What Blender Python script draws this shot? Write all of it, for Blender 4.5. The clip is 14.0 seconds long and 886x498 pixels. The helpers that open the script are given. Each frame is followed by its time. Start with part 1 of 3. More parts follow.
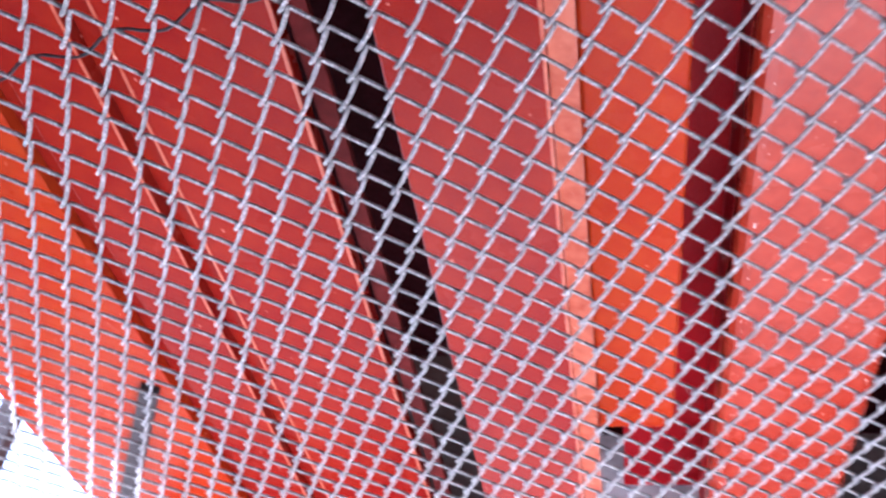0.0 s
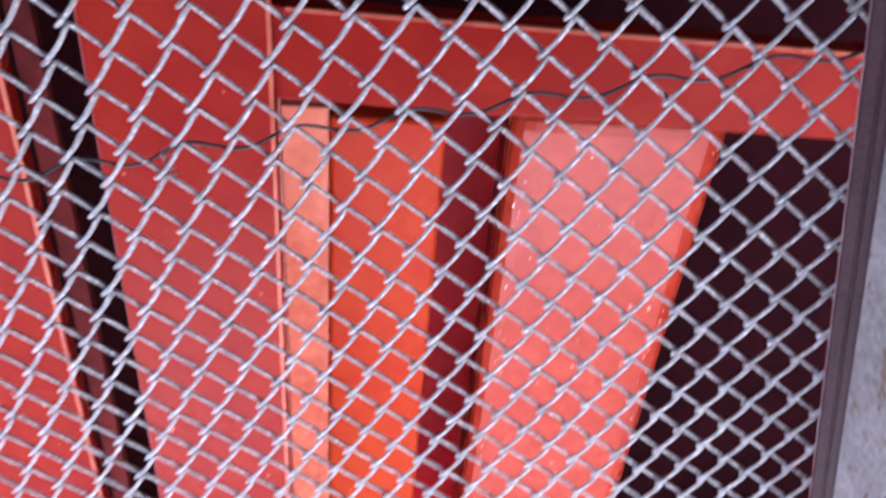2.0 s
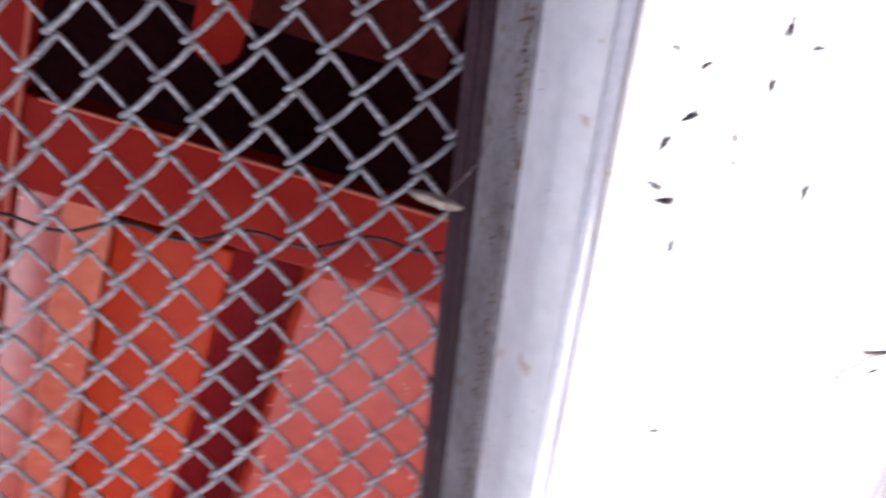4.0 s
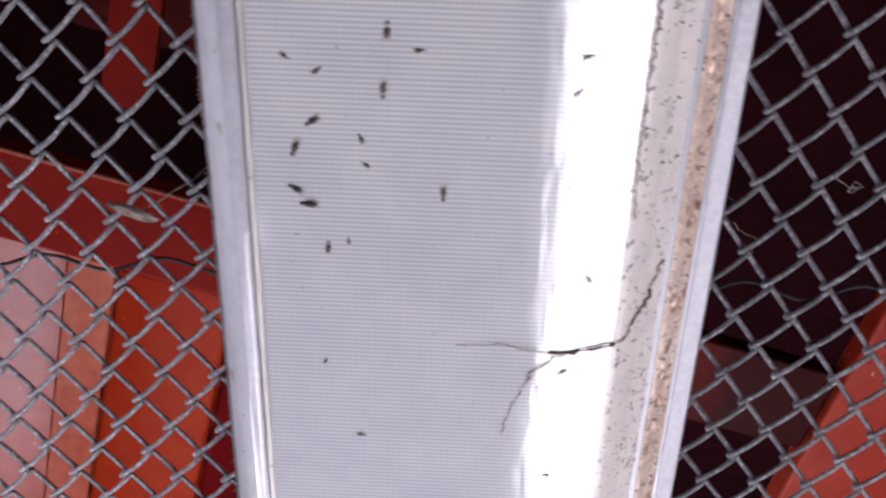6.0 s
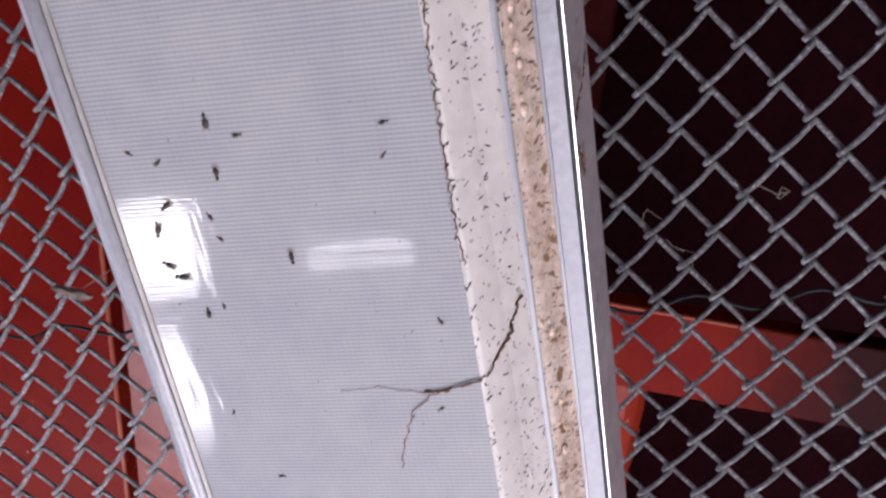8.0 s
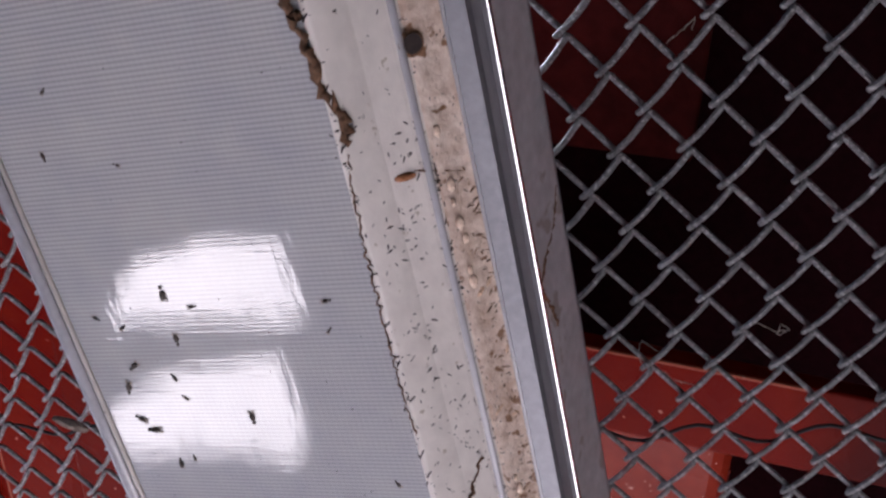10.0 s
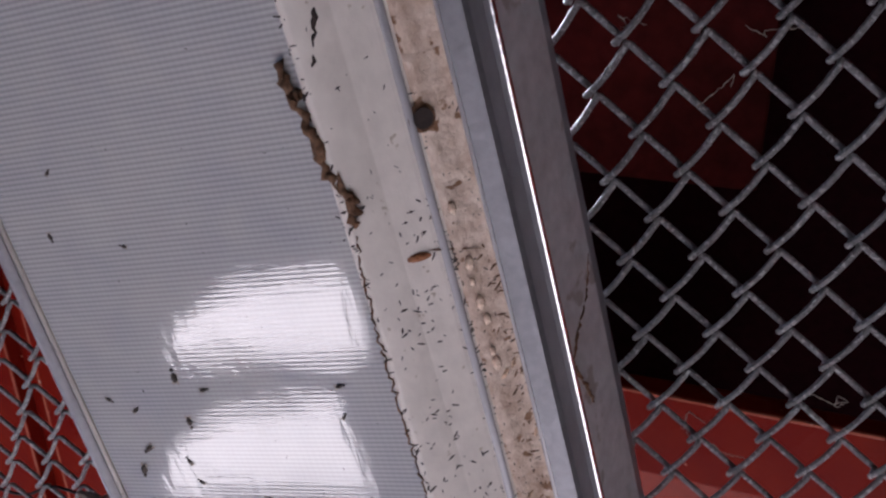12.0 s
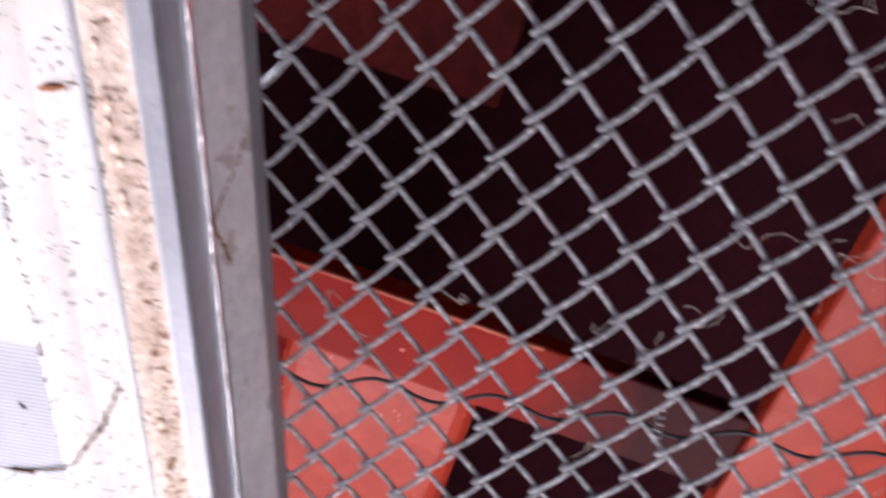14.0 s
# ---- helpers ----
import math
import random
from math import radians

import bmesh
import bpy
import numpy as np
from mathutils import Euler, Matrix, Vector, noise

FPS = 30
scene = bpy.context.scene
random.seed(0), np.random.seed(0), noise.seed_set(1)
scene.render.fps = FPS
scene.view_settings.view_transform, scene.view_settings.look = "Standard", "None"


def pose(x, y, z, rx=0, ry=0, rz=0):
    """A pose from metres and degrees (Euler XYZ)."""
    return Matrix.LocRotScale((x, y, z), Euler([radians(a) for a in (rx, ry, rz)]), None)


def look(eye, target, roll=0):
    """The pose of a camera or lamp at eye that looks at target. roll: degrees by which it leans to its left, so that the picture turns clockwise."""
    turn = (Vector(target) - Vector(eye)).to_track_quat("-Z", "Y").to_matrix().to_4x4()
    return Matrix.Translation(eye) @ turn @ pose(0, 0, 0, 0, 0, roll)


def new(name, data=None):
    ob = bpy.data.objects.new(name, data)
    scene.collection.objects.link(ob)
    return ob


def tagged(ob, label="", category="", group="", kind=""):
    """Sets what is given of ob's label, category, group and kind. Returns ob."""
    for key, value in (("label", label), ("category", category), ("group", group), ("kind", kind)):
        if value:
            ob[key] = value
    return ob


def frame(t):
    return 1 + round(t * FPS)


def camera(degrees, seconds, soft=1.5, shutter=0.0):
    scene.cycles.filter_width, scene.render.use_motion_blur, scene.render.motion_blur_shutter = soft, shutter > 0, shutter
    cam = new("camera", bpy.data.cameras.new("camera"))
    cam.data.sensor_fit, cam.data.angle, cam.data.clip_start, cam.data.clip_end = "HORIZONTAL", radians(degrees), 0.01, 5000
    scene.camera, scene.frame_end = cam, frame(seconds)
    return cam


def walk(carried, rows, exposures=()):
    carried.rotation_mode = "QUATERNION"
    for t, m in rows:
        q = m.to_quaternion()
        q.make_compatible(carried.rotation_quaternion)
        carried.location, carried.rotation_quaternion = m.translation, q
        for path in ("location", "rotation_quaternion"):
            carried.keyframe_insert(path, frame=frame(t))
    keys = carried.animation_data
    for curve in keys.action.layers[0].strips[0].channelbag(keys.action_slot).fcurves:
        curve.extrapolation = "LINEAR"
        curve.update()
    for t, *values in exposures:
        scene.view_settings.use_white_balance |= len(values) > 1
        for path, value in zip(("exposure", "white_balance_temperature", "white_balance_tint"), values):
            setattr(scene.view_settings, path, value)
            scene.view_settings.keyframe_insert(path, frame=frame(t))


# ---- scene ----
cam = camera(48.47, 14.0, 2.4, 0.6)
PATH = [
    (0.0, look((-0.0582, -0.1927, 1.7491), (-0.3880, 0.4844, 2.4069), 6.20)),
    (0.4, look((-0.0387, -0.2307, 1.7390), (-0.3251, 0.4860, 2.3749), 5.73)),
    (0.9, look((-0.0347, -0.2319, 1.7454), (-0.2565, 0.4957, 2.3946), 3.60)),
    (1.2, look((-0.0395, -0.2173, 1.7401), (-0.2153, 0.4899, 2.4249), -0.80)),
    (1.5, look((-0.0104, -0.2232, 1.7493), (-0.1548, 0.4658, 2.4595), 0.10)),
    (1.8, look((0.0202, -0.2362, 1.7619), (-0.0880, 0.4059, 2.5209), -0.97)),
    (2.0, look((0.0361, -0.2302, 1.7654), (-0.0527, 0.4017, 2.5354), -1.57)),
    (2.2, look((0.0445, -0.1994, 1.7610), (-0.0234, 0.3736, 2.5778), -1.67)),
    (2.4, look((0.0885, -0.2218, 1.7687), (0.0381, 0.3473, 2.5894), -1.72)),
    (2.5, look((0.0842, -0.2205, 1.7705), (0.0601, 0.3394, 2.5988), -2.61)),
    (3.0, look((0.1398, -0.2197, 1.7718), (0.1273, 0.3210, 2.6129), -2.15)),
    (3.5, look((0.1868, -0.2171, 1.7751), (0.1806, 0.3114, 2.6241), 1.12)),
    (4.0, look((0.2068, -0.2165, 1.7803), (0.2691, 0.3005, 2.6340), -2.39)),
    (4.2, look((0.2134, -0.2086, 1.7769), (0.3172, 0.2937, 2.6353), -4.23)),
    (6.3, look((0.4348, -0.2171, 1.7544), (0.3744, 0.2588, 2.6318), 8.05)),
    (6.5, look((0.4624, -0.2129, 1.7525), (0.3737, 0.2646, 2.6267), 10.40)),
    (7.0, look((0.5043, -0.2114, 1.7515), (0.3652, 0.2485, 2.6285), 13.96)),
    (7.5, look((0.5289, -0.2282, 1.7528), (0.3481, 0.2386, 2.6185), 16.40)),
    (7.7, look((0.5388, -0.2327, 1.7516), (0.3428, 0.2296, 2.6164), 17.38)),
    (9.8, look((0.6306, -0.2897, 1.7982), (0.3076, 0.1341, 2.6444), 29.54)),
    (10.0, look((0.6307, -0.2925, 1.8063), (0.3018, 0.1376, 2.6470), 29.44)),
    (10.3, look((0.6321, -0.2971, 1.8170), (0.2918, 0.1173, 2.6611), 30.90)),
    (10.5, look((0.6342, -0.2981, 1.8230), (0.2872, 0.1060, 2.6693), 31.80)),
    (11.0, look((0.6348, -0.2974, 1.8350), (0.2589, 0.1012, 2.6715), 34.14)),
    (11.5, look((0.6406, -0.3008, 1.8434), (0.2499, 0.0929, 2.6754), 35.28)),
    (12.0, look((0.6419, -0.2973, 1.8428), (0.2527, 0.0932, 2.6771), 35.05)),
    (12.5, look((0.6374, -0.3045, 1.8450), (0.2554, 0.0975, 2.6772), 34.40)),
    (13.0, look((0.6457, -0.3031, 1.8521), (0.3407, 0.1459, 2.6920), 28.91)),
    (13.5, look((0.6784, -0.3012, 1.8510), (0.4335, 0.1994, 2.6813), 27.20)),
    (13.6, look((0.6757, -0.3123, 1.8536), (0.4714, 0.2221, 2.6738), 24.81)),
    (13.7, look((0.6752, -0.3142, 1.8519), (0.4924, 0.2266, 2.6730), 23.46)),
    (14.0, look((0.6909, -0.2937, 1.8383), (0.5504, 0.2260, 2.6810), 19.85)),
]
EXPOSURES = [(0.0,4.25,5250,24),(1.0,4.35,5250,24),(2.0,4.45,5250,24),(3.0,4.55,5300,23),(3.6,4.2,5450,22),(4.2,3.45,5500,22),(6.3,3.05,5620,23),(7.7,3.05,5620,23),(9.8,2.4,5720,24),(12.5,2.1,5720,24),(13.0,2.2,5700,23),(13.5,3.0,5650,21),(14.0,3.9,5650,21)]
walk(cam, PATH, EXPOSURES)

# ---- world and sun ----
world = bpy.data.worlds.new("sky")
scene.world = world
world.use_nodes = True
wt = world.node_tree
sky = wt.nodes.new("ShaderNodeTexSky")
sky.sky_type, sky.sun_disc = "NISHITA", False
SUN_ELEV, SUN_AZ = 35.0, 270.0
sky.sun_elevation, sky.sun_rotation = radians(SUN_ELEV), radians(SUN_AZ)
wt.links.new(sky.outputs[0], wt.nodes["Background"].inputs[0])
wt.nodes["Background"].inputs[1].default_value = 0.06
sun = new("sun", bpy.data.lights.new("sun", "SUN"))
sun.data.energy, sun.data.angle, sun.data.color = 5.0, radians(0.55), (1.0, 0.95, 0.88)
saz = radians(SUN_AZ)
sdir = Vector((math.sin(saz) * math.cos(radians(SUN_ELEV)), math.cos(saz) * math.cos(radians(SUN_ELEV)), math.sin(radians(SUN_ELEV))))
sun.matrix_world = look(sdir * 20, (0, 0, 0))


# plan of the roof
S = 0.514                 # metres per plan unit
H = 2.30                  # height of the wire mesh
ROOF_TURN = 13.5
ROOF = pose(0, 0, 0, 0, 0, ROOF_TURN)


def up(z):
    return H + (z - 2.30) * S


# ---- materials ----
def material(name, color, rough=0.5, metal=0.0, var=0.12, scale=8.0, bump=0.0, bump_scale=60.0, spec=0.5, spots=None, spot_at=0.68, spot_scale=40.0, coat=0.0, second=None):
    m = bpy.data.materials.new(name)
    m.use_nodes = True
    nt = m.node_tree
    nd, ln = nt.nodes, nt.links
    b = nd["Principled BSDF"]
    co = nd.new("ShaderNodeTexCoord")
    n1 = nd.new("ShaderNodeTexNoise")
    n1.inputs["Scale"].default_value, n1.inputs["Detail"].default_value = scale, 6.0
    n2 = nd.new("ShaderNodeTexNoise")
    n2.inputs["Scale"].default_value, n2.inputs["Detail"].default_value = scale * 9.0, 4.0
    ln.new(co.outputs["Object"], n1.inputs["Vector"])
    ln.new(co.outputs["Object"], n2.inputs["Vector"])
    mx = nd.new("ShaderNodeMath")
    mx.operation = "ADD"
    ln.new(n1.outputs["Fac"], mx.inputs[0])
    ln.new(n2.outputs["Fac"], mx.inputs[1])
    ramp = nd.new("ShaderNodeValToRGB")
    lo, hi = [tuple(max(0.0, c * k) for c in color) for k in (1 - var, 1 + var)]
    if second:
        lo, hi = color, second
    ramp.color_ramp.elements[0].position, ramp.color_ramp.elements[0].color = 0.35, (*lo, 1)
    ramp.color_ramp.elements[1].position, ramp.color_ramp.elements[1].color = 0.65, (*hi, 1)
    half = nd.new("ShaderNodeMath")
    half.operation, half.inputs[1].default_value = "MULTIPLY", 0.5
    ln.new(mx.outputs[0], half.inputs[0])
    ln.new(half.outputs[0], ramp.inputs[0])
    out = ramp.outputs[0]
    if spots:
        n3 = nd.new("ShaderNodeTexNoise")
        n3.inputs["Scale"].default_value, n3.inputs["Detail"].default_value = spot_scale, 3.0
        ln.new(co.outputs["Object"], n3.inputs["Vector"])
        r3 = nd.new("ShaderNodeValToRGB")
        r3.color_ramp.elements[0].position, r3.color_ramp.elements[1].position = spot_at, spot_at + 0.04
        ln.new(n3.outputs["Fac"], r3.inputs[0])
        mix = nd.new("ShaderNodeMix")
        mix.data_type = "RGBA"
        ln.new(r3.outputs[0], mix.inputs[0])
        ln.new(out, mix.inputs[6])
        mix.inputs[7].default_value = (*spots, 1)
        out = mix.outputs[2]
    ln.new(out, b.inputs["Base Color"])
    rr = nd.new("ShaderNodeMapRange")
    rr.inputs[3].default_value, rr.inputs[4].default_value = max(0.02, rough - 0.1), min(1.0, rough + 0.12)
    ln.new(n1.outputs["Fac"], rr.inputs[0])
    ln.new(rr.outputs[0], b.inputs["Roughness"])
    b.inputs["Metallic"].default_value = metal
    b.inputs["Specular IOR Level"].default_value = spec
    b.inputs["Coat Weight"].default_value = coat
    if bump:
        n4 = nd.new("ShaderNodeTexNoise")
        n4.inputs["Scale"].default_value, n4.inputs["Detail"].default_value = bump_scale, 5.0
        ln.new(co.outputs["Object"], n4.inputs["Vector"])
        bp = nd.new("ShaderNodeBump")
        bp.inputs["Strength"].default_value, bp.inputs["Distance"].default_value = bump, 0.004
        ln.new(n4.outputs["Fac"], bp.inputs["Height"])
        ln.new(bp.outputs[0], b.inputs["Normal"])
    return m


wire_steel = material("galvanised_wire", (0.245, 0.243, 0.25), 0.40, 0.85, 0.35, 60.0, 0.7, 900.0, 0.5, (0.50, 0.50, 0.51), 0.57, 420.0)
tie_steel = material("dark_tie_wire", (0.022, 0.022, 0.026), 0.6, 0.1, 0.3, 60.0, 0.0, 60.0, 0.2)
red_paint = material("red_gloss_paint", (0.128, 0.0052, 0.0044), 0.26, 0.0, 0.2, 1.6, 0.15, 35.0, 0.03, (0.50, 0.20, 0.15), 0.735, 46.0, 0.0, (0.165, 0.0110, 0.0040))
orange_paint = material("orange_red_paint", (0.200, 0.0125, 0.0032), 0.26, 0.0, 0.2, 1.6, 0.15, 35.0, 0.03, (0.50, 0.20, 0.12), 0.735, 46.0, 0.0, (0.225, 0.0240, 0.0034))
crimson_paint = material("crimson_paint", (0.165, 0.0036, 0.0060), 0.4, 0.0, 0.2, 2.0, 0.25, 35.0, 0.03, None, 0.7, 40.0, 0.0, (0.205, 0.0050, 0.0066))
salmon_paint = material("pale_salmon_paint", (0.26, 0.052, 0.028), 0.28, 0.0, 0.2, 3.0, 0.15, 35.0, 0.12, (0.50, 0.26, 0.20), 0.70, 40.0, 0.0, (0.36, 0.105, 0.062))
# paler reds: sheen on the gloss paint is put into the colour
sheen_red_paint = material("pale_sheen_red_paint", (0.165, 0.0120, 0.0045), 0.26, 0.0, 0.2, 2.2, 0.15, 35.0, 0.12, (0.50, 0.25, 0.20), 0.72, 40.0, 0.0, (0.225, 0.026, 0.012))
deck_sheen_paint = material("pale_sheen_gloss_paint", (0.195, 0.020, 0.011), 0.20, 0.0, 0.2, 2.2, 0.12, 35.0, 0.32, (0.50, 0.26, 0.20), 0.71, 40.0, 0.0, (0.265, 0.046, 0.029))
shaded_red = material("red_paint_with_shade", (0.128, 0.0052, 0.0044), 0.26, 0.0, 0.2, 1.6, 0.15, 35.0, 0.03, (0.50, 0.20, 0.15), 0.735, 46.0, 0.0, (0.165, 0.0110, 0.0040))


def paint_end_shade(m, x0, x1):
    """Shade painted into the colour of one end of a beam, with a ragged front."""
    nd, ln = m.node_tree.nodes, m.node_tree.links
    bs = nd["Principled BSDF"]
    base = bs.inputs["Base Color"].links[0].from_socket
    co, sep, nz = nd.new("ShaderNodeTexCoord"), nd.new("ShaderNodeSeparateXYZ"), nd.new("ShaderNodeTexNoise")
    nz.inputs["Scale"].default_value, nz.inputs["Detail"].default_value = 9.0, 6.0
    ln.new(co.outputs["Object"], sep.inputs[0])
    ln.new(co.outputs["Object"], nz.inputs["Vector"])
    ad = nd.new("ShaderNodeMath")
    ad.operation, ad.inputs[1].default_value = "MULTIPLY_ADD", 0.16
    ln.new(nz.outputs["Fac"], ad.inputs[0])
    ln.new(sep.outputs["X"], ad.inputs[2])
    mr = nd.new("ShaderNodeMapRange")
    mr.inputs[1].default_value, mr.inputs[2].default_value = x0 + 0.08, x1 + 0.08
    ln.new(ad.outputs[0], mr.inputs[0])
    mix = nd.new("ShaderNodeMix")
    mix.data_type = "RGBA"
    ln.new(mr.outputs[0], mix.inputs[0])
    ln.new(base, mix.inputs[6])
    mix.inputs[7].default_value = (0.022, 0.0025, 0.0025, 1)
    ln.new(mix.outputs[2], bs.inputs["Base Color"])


# darkens one end of the cross beam in place of shade
paint_end_shade(shaded_red, 0.74, 0.93)
chip_mat = material("pale_paint_chips", (0.75, 0.62, 0.55), 0.6, 0.0, 0.2, 80.0)
# left side of the light: dust and debris, darkened further for its shade
left_acrylic = material("shaded_dusty_acrylic", (0.50, 0.495, 0.505), 0.40, 0.0, 0.14, 10.0, 0.15, 90.0, 0.2, (0.36, 0.30, 0.25), 0.68, 60.0)
shaded_grimy_channel = material("shaded_debris_channel", (0.105, 0.097, 0.100), 0.6, 0.0, 0.35, 16.0, 0.6, 120.0, 0.08, (0.105, 0.07, 0.045), 0.63, 60.0, 0.0, (0.235, 0.225, 0.23))
# loft colours: the dark of the unlit roof space is painted in
shaded_loft_paint = material("shaded_maroon_paint", (0.062, 0.0075, 0.0068), 0.8, 0.0, 0.4, 2.0, 0.4, 30.0, 0.08)
shaded_timber = material("shaded_roof_timber", (0.012, 0.0017, 0.0031), 0.95, 0.0, 0.4, 3.0, 0.4, 30.0, 0.05)
lens_acrylic = material("prismatic_acrylic", (0.505, 0.51, 0.53), 0.12, 0.0, 0.03, 5.0, 0.0, 60.0, 0.9, None, 0.7, 40.0, 0.0, (0.60, 0.60, 0.575))


def paint_ribs(m, period, amount):
    """Fine cross ribs and fainter lengthwise lines of clear plastic, their light and dark painted into the colour."""
    nd, ln = m.node_tree.nodes, m.node_tree.links
    bs = nd["Principled BSDF"]
    base = bs.inputs["Base Color"].links[0].from_socket
    co = nd.new("ShaderNodeTexCoord")
    total = None
    for axis, per, amt in (("Y", period, amount), ("X", period * 1.3, amount * 0.15)):
        wv = nd.new("ShaderNodeTexWave")
        wv.wave_type, wv.bands_direction = "BANDS", axis
        wv.inputs["Scale"].default_value = 0.314159 / per
        wv.inputs["Distortion"].default_value = 0.0
        ln.new(co.outputs["Object"], wv.inputs["Vector"])
        mr = nd.new("ShaderNodeMapRange")
        mr.inputs[3].default_value, mr.inputs[4].default_value = 1.0 - amt, 1.0
        ln.new(wv.outputs["Fac"], mr.inputs[0])
        if total is None:
            total = mr.outputs[0]
        else:
            mu = nd.new("ShaderNodeMath")
            mu.operation = "MULTIPLY"
            ln.new(total, mu.inputs[0])
            ln.new(mr.outputs[0], mu.inputs[1])
            total = mu.outputs[0]
    mix = nd.new("ShaderNodeMix")
    mix.data_type, mix.blend_type = "RGBA", "MULTIPLY"
    mix.inputs[0].default_value = 1.0
    ln.new(base, mix.inputs[6])
    ln.new(total, mix.inputs[7])
    ln.new(mix.outputs[2], bs.inputs["Base Color"])


paint_ribs(lens_acrylic, 0.0023, 0.30)
nd_ = lens_acrylic.node_tree.nodes["Principled BSDF"].inputs["Roughness"]
lens_acrylic.node_tree.links.remove(nd_.links[0])
nd_.default_value = 0.06
lens_acrylic.node_tree.nodes["Principled BSDF"].inputs["Coat Weight"].default_value = 1.0
lens_acrylic.node_tree.nodes["Principled BSDF"].inputs["Coat IOR"].default_value = 1.95
lens_acrylic.node_tree.nodes["Principled BSDF"].inputs["Coat Roughness"].default_value = 0.045


def add_waves(m):
    """Slow waves of the moulded sheet and fine unevenness of its ribs, as relief in the gloss."""
    nd, ln = m.node_tree.nodes, m.node_tree.links
    bs = nd["Principled BSDF"]
    co = nd.new("ShaderNodeTexCoord")
    last = None
    for scale, stretch, dist in ((11.0, (1.0, 1.0, 1.0), 0.00065), (160.0, (1.0, 0.22, 1.0), 0.000065), (330.0, (0.10, 1.0, 1.0), 0.000022)):
        mp = nd.new("ShaderNodeMapping")
        mp.inputs["Scale"].default_value = stretch
        ln.new(co.outputs["Object"], mp.inputs["Vector"])
        nz = nd.new("ShaderNodeTexNoise")
        nz.inputs["Scale"].default_value, nz.inputs["Detail"].default_value = scale, 2.0
        ln.new(mp.outputs[0], nz.inputs["Vector"])
        bp = nd.new("ShaderNodeBump")
        bp.inputs["Strength"].default_value, bp.inputs["Distance"].default_value = 1.0, dist
        ln.new(nz.outputs["Fac"], bp.inputs["Height"])
        if last:
            ln.new(last, bp.inputs["Normal"])
        last = bp.outputs[0]
    ln.new(last, bs.inputs["Normal"])
    ln.new(last, bs.inputs["Coat Normal"])


add_waves(lens_acrylic)
channel_stain = material("stained_channel", (0.50, 0.36, 0.27), 0.45, 0.0, 0.30, 22.0, 0.6, 160.0, 0.4, (0.24, 0.13, 0.07), 0.60, 120.0, 0.0, (0.80, 0.68, 0.58))
side_acrylic = material("yellowed_side_acrylic", (0.76, 0.715, 0.665), 0.30, 0.0, 0.11, 10.0, 0.15, 90.0, 0.5, (0.50, 0.44, 0.36), 0.69, 150.0)
metal_trim = material("brushed_aluminium", (0.27, 0.27, 0.29), 0.45, 0.8, 0.12, 30.0, 0.12, 250.0)
polished_trim = material("polished_aluminium", (0.78, 0.78, 0.80), 0.16, 1.0, 0.1, 30.0, 0.05, 250.0)
metal_housing = material("grey_enamelled_steel", (0.30, 0.30, 0.33), 0.4, 0.3, 0.12, 12.0, 0.1, 120.0)
metal_flange = material("scuffed_bare_steel", (0.64, 0.64, 0.665), 0.42, 0.6, 0.18, 14.0, 0.15, 160.0, 0.5, (0.46, 0.43, 0.42), 0.62, 45.0)
dirt = material("brown_debris", (0.16, 0.085, 0.045), 0.9, 0.0, 0.5, 60.0, 0.8, 300.0)
dark_dirt = material("dark_dirt", (0.035, 0.025, 0.022), 0.9, 0.0, 0.4, 60.0)
tan_dirt = material("tan_husk", (0.66, 0.47, 0.33), 0.5, 0.0, 0.4, 80.0, 0.6, 300.0)
web_mat = material("cobweb_silk", (0.30, 0.26, 0.22), 0.8, 0.0, 0.3, 80.0)
insect_mat = material("dead_insect", (0.05, 0.038, 0.03), 0.7, 0.0, 0.4, 300.0)
earth = material("dry_earth", (0.24, 0.215, 0.18), 0.9, 0.0, 0.3, 0.6, 0.5, 8.0)
concrete = material("pale_concrete_floor", (0.78, 0.75, 0.71), 0.85, 0.0, 0.2, 0.8, 0.3, 20.0)
brick_wall = material("brown_wall", (0.045, 0.030, 0.028), 0.85, 0.0, 0.3, 2.0, 0.3, 20.0)
# left metal edge: shade and the reflected red are put into this colour
steel_edge = material("shaded_maroon_steel", (0.034, 0.018, 0.022), 0.55, 0.0, 0.35, 25.0, 0.2, 160.0, 0.06)
grey_gable = material("grey_gable_boarding", (0.42, 0.39, 0.42), 0.85, 0.0, 0.25, 1.2, 0.3, 20.0, 0.2)
steel_dark = material("dark_steel_post", (0.03, 0.026, 0.03), 0.7, 0.0, 0.3, 10.0, 0.0, 60.0, 0.1)


# ---- mesh helpers ----
def to_object(name, bm, mat, parent=None, smooth=False):
    me = bpy.data.meshes.new(name)
    bm.normal_update()
    bm.to_mesh(me)
    bm.free()
    me.materials.append(mat)
    if smooth:
        me.polygons.foreach_set("use_smooth", [True] * len(me.polygons))
    ob = new(name, me)
    if parent:
        ob.parent = parent
    return ob


def part(name, bm, mat, parent, label="", smooth=False):
    ob = to_object(name, bm, mat, parent, smooth)
    return tagged(ob, label) if label else ob


def raw(name, verts, faces, mat, parent=None, smooth=False):
    me = bpy.data.meshes.new(name)
    me.from_pydata(verts, [], faces)
    me.materials.append(mat)
    if smooth:
        me.polygons.foreach_set("use_smooth", [True] * len(me.polygons))
    me.update()
    ob = new(name, me)
    if parent:
        ob.parent = parent
    return ob


